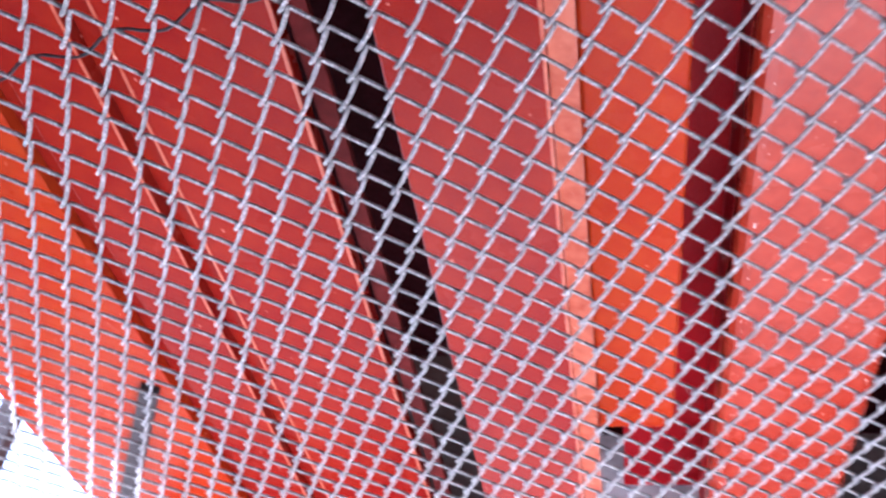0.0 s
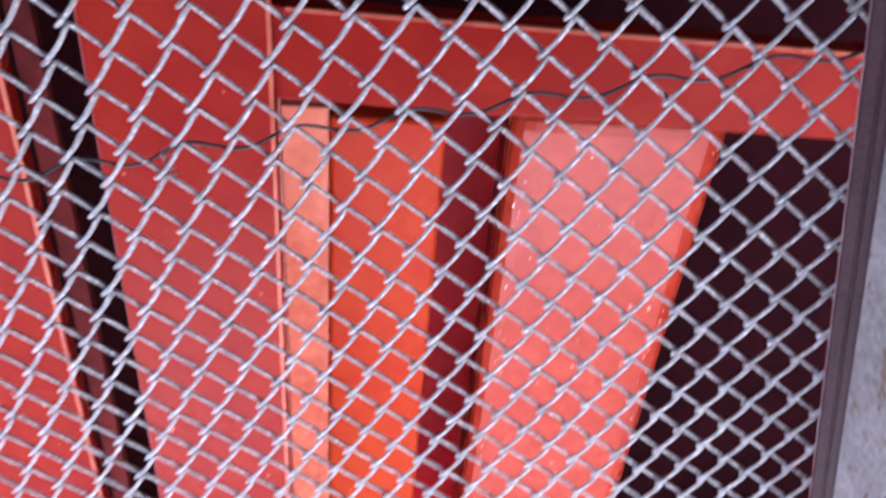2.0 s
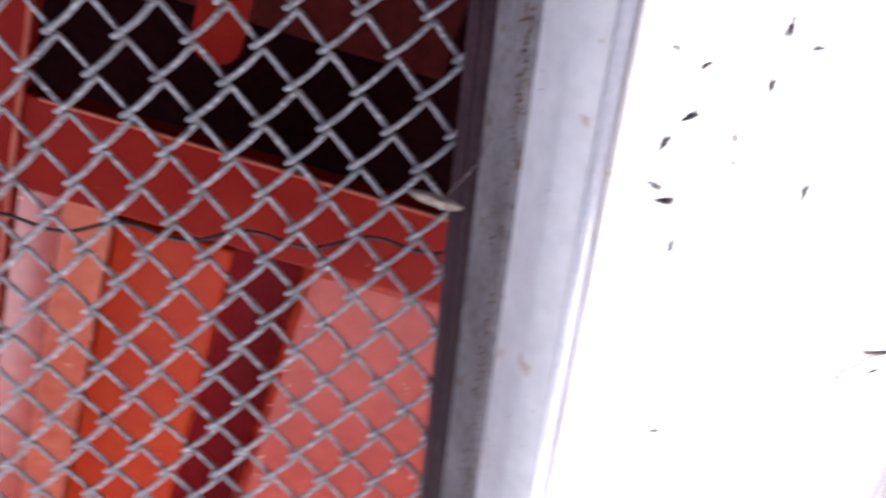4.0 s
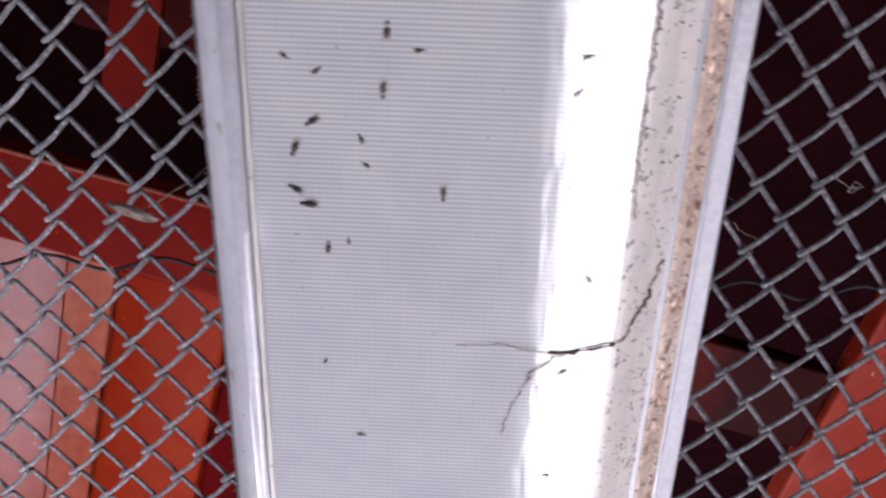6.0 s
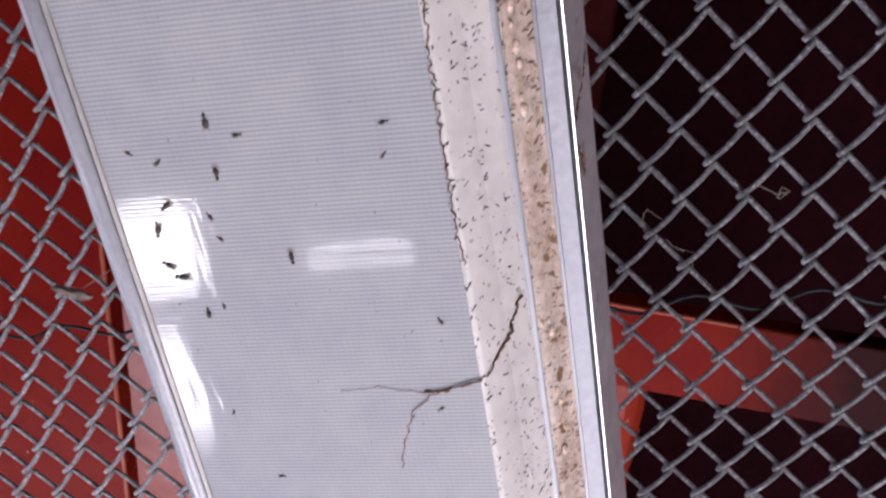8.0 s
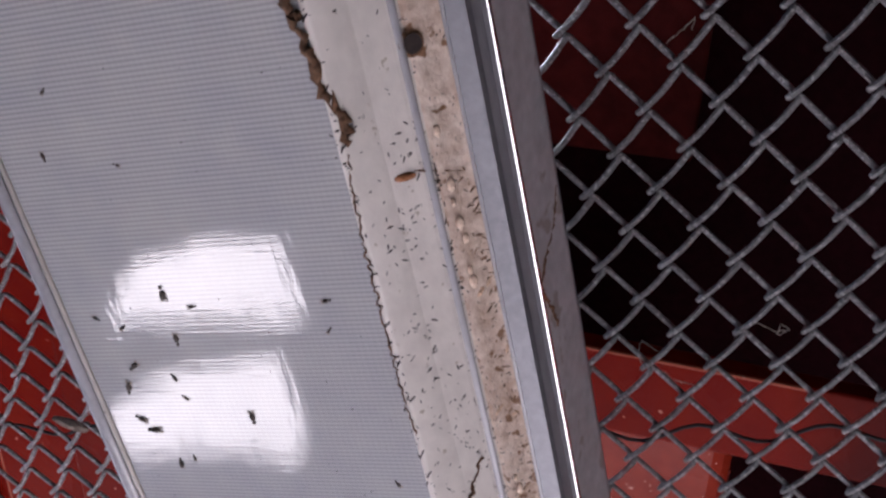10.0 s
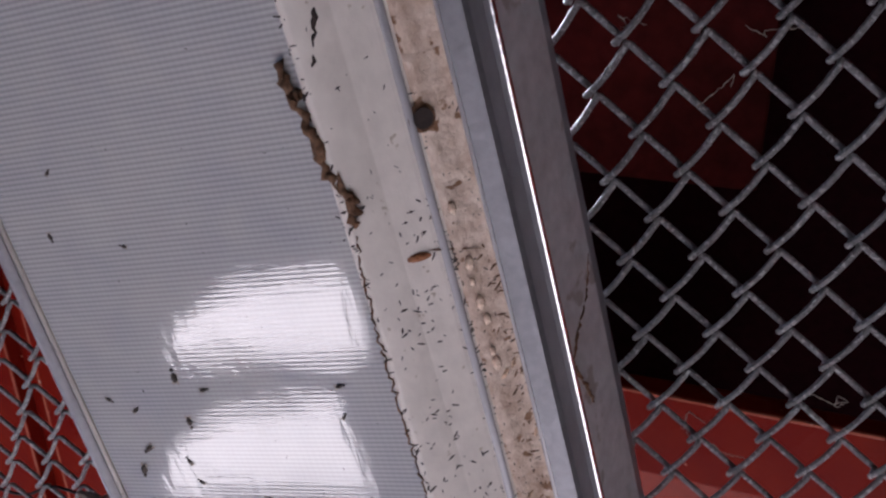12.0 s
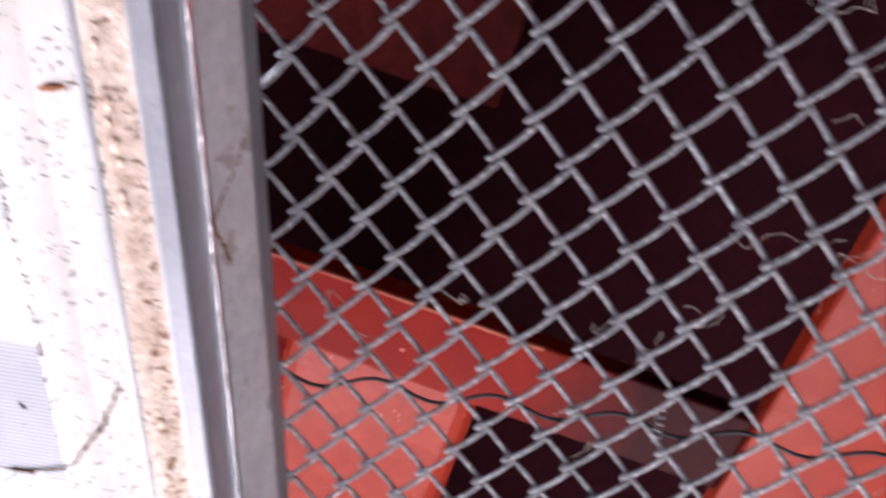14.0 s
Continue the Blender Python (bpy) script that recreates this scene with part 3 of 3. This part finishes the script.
def specks(name, count, where, sizes, mat, label, seed, flat=0.5):
    """Many small crumbs joined into one."""
    rng = random.Random(seed)
    verts, faces = [], []
    base = [(1, 0, 0), (0.3, 0.8, 0), (-0.8, 0.5, 0), (-0.9, -0.5, 0), (0.2, -0.9, 0), (0, 0, 1), (0, 0, -1)]
    tri = [(0, 1, 5), (1, 2, 5), (2, 3, 5), (3, 4, 5), (4, 0, 5), (1, 0, 6), (2, 1, 6), (3, 2, 6), (4, 3, 6), (0, 4, 6)]
    for _ in range(count):
        c = where(rng)
        r = rng.uniform(*sizes)
        a, st = rng.uniform(0, 6.28), rng.uniform(0.8, 2.6)
        o = len(verts)
        for bx, by, bz in base:
            lx, ly = bx * r * st, by * r * 0.7
            verts.append((c.x + lx * math.cos(a) - ly * math.sin(a), c.y + lx * math.sin(a) + ly * math.cos(a), c.z + bz * r * flat + lx * math.cos(a) * 0.9))
        faces += [tuple(i + o for i in t) for t in tri]
    return tagged(raw(name, verts, faces, mat), label, "debris", "", "stuff")


specks("dirt_specks", 1000, lambda g: side_point(g.uniform(0.02, 0.98), g.triangular(-0.30, 0.45, 0.10)), (0.00020, 0.00070), dark_dirt, "fine dark specks scattered on the diffuser side", 4)
specks("brown_debris", 300, lambda g: side_point(min(0.97, max(0.5, g.gauss(0.80, 0.06))), g.uniform(-0.14, 0.5)), (0.0004, 0.0012), dirt, "brown dusty debris along the diffuser channel", 5, 0.3)
specks("tan_husks", 26, lambda g: side_point(min(0.9, max(0.5, g.gauss(0.72, 0.06))), g.uniform(-0.14, 0.35)), (0.0014, 0.0030), tan_dirt, "pale tan insect husks along the diffuser channel", 6, 0.35)
specks("edge_dirt", 190, lambda g: Vector(((0.907 + g.gauss(0, 0.0022)) * S, g.uniform(-0.30, 0.30), up(1.9935))), (0.00025, 0.0009), dark_dirt, "dark dirt line along the diffuser corner", 7)
specks("bottom_specks", 110, lambda g: Vector((g.uniform(XL + 0.01, XR - 0.004), g.uniform(-0.28, 0.30), ZB)), (0.00018, 0.0005), dark_dirt, "tiny specks on the diffuser bottom", 8)


CLUMPS = [(0.25, -0.155), (0.14, -0.118), (0.36, -0.135), (0.18, 0.10), (0.27, 0.125), (0.12, 0.03), (0.16, -0.02), (0.22, 0.06), (0.12, 0.12), (0.30, 0.01), (0.10, -0.06), (0.24, 0.16), (0.33, -0.10), (0.20, 0.22)]


def clump_point(g):
    cs, cy = g.choice(CLUMPS)
    return side_point(min(0.45, max(0.03, g.gauss(cs, 0.05))), g.gauss(cy, 0.012))


specks("dirt_clumps", 330, clump_point, (0.00035, 0.0010), dark_dirt, "small clusters of dark droppings on the diffuser side", 14, 0.4)


def side_from_left(s, y):
    k = min(len(LEFT) - 2, int(s * (len(LEFT) - 1)))
    f = s * (len(LEFT) - 1) - k
    return Vector(((LEFT[k][0] + (LEFT[k + 1][0] - LEFT[k][0]) * f) * S, y, up(LEFT[k][1] + (LEFT[k + 1][1] - LEFT[k][1]) * f)))


specks("brown_debris", 420, lambda g: side_from_left(min(0.9, max(0.4, g.gauss(0.68, 0.06))), g.uniform(-0.10, 0.5)), (0.0004, 0.0014), dirt, "brown dusty debris along the diffuser channel", 9, 0.3)
specks("dirt_specks", 150, lambda g: side_from_left(g.uniform(0.1, 0.7), g.uniform(-0.1, 0.45)), (0.0002, 0.0006), dark_dirt, "fine dark specks scattered on the diffuser side", 10)


def trail(name, pts, r, mat, label, cat, jitter=0.0006, seed=1):
    rng = random.Random(seed)
    fine, rad = [], []
    for a, b in zip(pts[:-1], pts[1:]):
        a, b = Vector(a), Vector(b)
        n = max(3, int((b - a).length / 0.0016))
        for k in range(n):
            p = a + (b - a) * k / n
            fine.append(p + Vector((rng.gauss(0, jitter), rng.gauss(0, jitter), rng.gauss(0, jitter * 0.2))))
            rad.append(r * rng.uniform(0.5, 1.5))
    fine.append(Vector(pts[-1]))
    rad.append(r * 0.3)
    vv, ff = tube_data(fine, rad, 5)
    return tagged(raw(name, vv, ff, mat, None, True), label, cat)


def lamp_pt(x, y, z=1.9945):
    return (x * S, y * S, up(z))


trail("dirt_crack", [(0.945 * S, 0.010 * S, up(2.036)), (0.932 * S, 0.045 * S, up(2.018)), (0.912 * S, 0.070 * S, up(1.996)), lamp_pt(0.897, 0.080, 1.993), lamp_pt(0.862, 0.088), lamp_pt(0.845, 0.090)], 0.0007, dirt, "branching dark dirt crack across the diffuser", "crack", 0.0005, 2)
trail("dirt_crack", [lamp_pt(0.862, 0.088), lamp_pt(0.835, 0.108), lamp_pt(0.815, 0.150), lamp_pt(0.808, 0.185)], 0.00025, dirt, "thin dark branch of the diffuser crack", "crack", 0.0007, 3)
trail("dirt_crack", [lamp_pt(0.845, 0.090), lamp_pt(0.800, 0.082), lamp_pt(0.760, 0.086)], 0.00016, dirt, "thin dark branch of the diffuser crack", "crack", 0.0004, 3)
trail("mud_trail", [(0.893 * S, -0.455 * S, up(1.992)), (0.897 * S, -0.430 * S, up(1.992)), (0.903 * S, -0.400 * S, up(1.992)), (0.904 * S, -0.375 * S, up(1.993)), (0.914 * S, -0.350 * S, up(2.000)), (0.910 * S, -0.325 * S, up(1.998))], 0.0019, dirt, "clotted brown insect mud trail on the diffuser corner", "mud trail", 0.0014, 4)
trail("mud_trail", [(0.910 * S, -0.325 * S, up(1.997)), (0.907 * S, -0.29 * S, up(1.993)), (0.905 * S, -0.22 * S, up(1.993)), (0.904 * S, -0.13 * S, up(1.993)), (0.906 * S, -0.05 * S, up(1.993))], 0.0004, dirt, "clotted brown insect mud trail on the diffuser corner", "mud trail", 0.0006, 5)
trail("dirt_crack", [(0.903 * S, -0.425 * S, up(1.994)), (0.916 * S, -0.455 * S, up(2.003)), (0.923 * S, -0.485 * S, up(2.010))], 0.0008, dark_dirt, "thin dark dirt crack on the diffuser side", "crack", 0.0004, 6)
trail("cobweb_thread", [(0.910 * S, -0.319 * S, up(1.999)), (0.939 * S, -0.288 * S, up(2.032)), (0.975 * S, -0.270 * S, up(2.066))], 0.0003, dirt, "thin dusty cobweb thread over the diffuser side", "cobweb", 0.0002, 7)
husk_brown = material("orange_brown_husk", (0.30, 0.12, 0.05), 0.45, 0.0, 0.5, 120.0, 0.5, 300.0, 0.4)
husk = part("insect_husk", blob_bm(0.0034, (1.8, 0.55, 0.5), 3.0), husk_brown, None)
husk.matrix_world = pose(0.937 * S, -0.284 * S, up(2.028), 0, -40, 12)
tagged(husk, "brown curled insect husk caught on the diffuser", "insect husk")
trail("rust_streak", [(1.0015 * S, -0.105 * S, up(2.146)), (1.0045 * S, -0.125 * S, up(2.160)), (1.012 * S, -0.150 * S, up(2.195)), (1.0165 * S, -0.185 * S, up(2.216))], 0.0006, dirt, "thin dirt crack over the metal housing edge", "crack", 0.0003, 8)
trail("rust_streak", [(1.0015 * S, -0.105 * S, up(2.146)), (1.004 * S, -0.085 * S, up(2.157)), (1.006 * S, -0.050 * S, up(2.170))], 0.0009, dirt, "rusty dirt stain on the metal housing edge", "stain", 0.0007, 9)

# screw in the channel
screw = tagged(new("screw"), "rusty round screw head in the diffuser channel", "screw")
bm = bmesh.new()
bmesh.ops.create_cone(bm, cap_ends=True, segments=20, radius1=0.0042, radius2=0.0034, depth=0.0018)
part("head", bm, dark_dirt, screw)
bm = bmesh.new()
bmesh.ops.create_cone(bm, cap_ends=True, segments=20, radius1=0.0058, radius2=0.0056, depth=0.0008)
bmesh.ops.translate(bm, verts=bm.verts, vec=(0, 0, 0.001))
part("washer", bm, dirt, screw)
screw.matrix_world = pose(0.962 * S, -0.386 * S, up(2.050), 0, -45, 0)

# pale pupal cases stuck in a row along the channel
case_mat = material("cream_pupal_case", (0.83, 0.66, 0.52), 0.28, 0.0, 0.18, 160.0, 0.5, 300.0, 0.5, (0.45, 0.25, 0.13), 0.64, 260.0)


def pupal_case(x, y, size, seed):
    case = part("pupal_case", blob_bm(size, (0.75, 1.25, 0.5), seed), case_mat, None, "", True)
    x += 0.0045
    z = 2.051 + (x - 0.961) * 1.25
    case.matrix_world = pose(x * S, y * S, up(z) - 0.0007, 0, -48, 6 * math.sin(seed * 3))
    return tagged(case, "pale cream insect pupal case stuck in the diffuser channel", "insect case", "pupal cases in the channel")


for k, (cx, cy) in enumerate(((0.9605, -0.311), (0.9620, -0.262), (0.9610, -0.246), (0.9625, -0.226), (0.9640, -0.210), (0.9625, -0.180), (0.9630, -0.168), (0.9625, 0.052), (0.9640, 0.066), (0.9625, 0.138), (0.9640, 0.152), (0.9630, 0.214))):
    pupal_case(cx, cy, 0.0023 + 0.0007 * math.sin(k * 2.4), k + 1.3)

husk_grey = material("dusty_cocoon_silk", (0.27, 0.22, 0.185), 0.8, 0.0, 0.4, 120.0, 0.8, 300.0, 0.2, (0.12, 0.08, 0.06), 0.6, 260.0)
# cocoon hanging beside the light
cocoon = part("cocoon", blob_bm(0.0054, (2.4, 0.48, 0.55), 9.0, 3), husk_grey, None)
cocoon.matrix_world = pose(0.447 * S, 0.003 * S, up(2.075), 0, 10, 12)
tagged(cocoon, "dusty tan insect cocoon hanging on a thread", "cocoon")
trail("cobweb_thread", [(0.455 * S, 0.003 * S, up(2.076)), (0.49 * S, -0.004 * S, up(2.14)), (0.505 * S, -0.01 * S, up(2.19))], 0.0003, web_mat, "thin thread holding the cocoon to the light", "cobweb", 0.0001, 11)

# red hanging bracket in the loft
bm = bmesh.new()
n = 20
ring = [(-0.026, 0.22), (-0.026, 0.0)] + [(0.026 * -math.cos(math.pi * k / n), -0.026 * math.sin(math.pi * k / n)) for k in range(1, n)] + [(0.026, 0.0), (0.026, 0.22)]
a = [bm.verts.new((x, -y, 0.0)) for x, y in ring]
b2 = [bm.verts.new((x, -y, 0.018)) for x, y in ring]
for k in range(len(ring)):
    m2 = (k + 1) % len(ring)
    bm.faces.new((a[k], a[m2], b2[m2], b2[k]))
bm.faces.new(a[::-1])
bm.faces.new(b2)
bracket = to_object("roof_bracket", bm, red_paint)
bracket.matrix_world = ROOF @ pose(0.115 * S, 0.25 * S, up(3.17), 0, 0, 0)
bm = bmesh.new()
bmesh.ops.create_cone(bm, cap_ends=True, segments=10, radius1=0.005, radius2=0.005, depth=up(7.4) - up(3.17))
bmesh.ops.translate(bm, verts=bm.verts, vec=(0.0, -0.19, (up(7.4) - up(3.17)) / 2 + 0.005))
part("hanger_rod", bm, steel_dark, bracket)
tagged(bracket, "red painted rounded bracket plate in the loft", "bracket")

# dusty cobwebs on the mesh
rng = random.Random(12)
for i in range(26):
    x = rng.uniform(1.03, 1.75) * S
    y = rng.uniform(-0.45, 0.35) * S
    pts = [(x, y, H + 0.002)]
    for k in range(rng.randint(3, 6)):
        x += rng.uniform(-0.006, 0.012)
        y += rng.uniform(-0.010, 0.010)
        pts.append((x, y, H + rng.uniform(0.0, 0.006)))
    trail("cobweb_thread", pts, 0.00022, web_mat, "dusty cobweb strand caught in the chain-link mesh", "cobweb", 0.0004, i)

# paint chips along the rounded edges of the broad upper beam
def chip_place(g):
    edge = g.random() < 0.62
    p = g.gauss(0.605, 0.014) if edge else g.gauss(1.415, 0.014)
    return (ROOF @ Vector((p * S, g.uniform(1.9, 7.5) * S, up(4.953)))).to_3d()


specks("paint_chips", 150, chip_place, (0.0010, 0.0042), chip_mat, "pale chips and drips along the beam edges", 21, 0.25)
specks("paint_chips", 60, lambda g: (ROOF @ Vector((g.uniform(-0.45, 1.3) * S, g.uniform(1.9, 7.0) * S, up(4.949)))).to_3d(), (0.0008, 0.0022), chip_mat, "pale chips and drips on the deck underside", 22, 0.2)
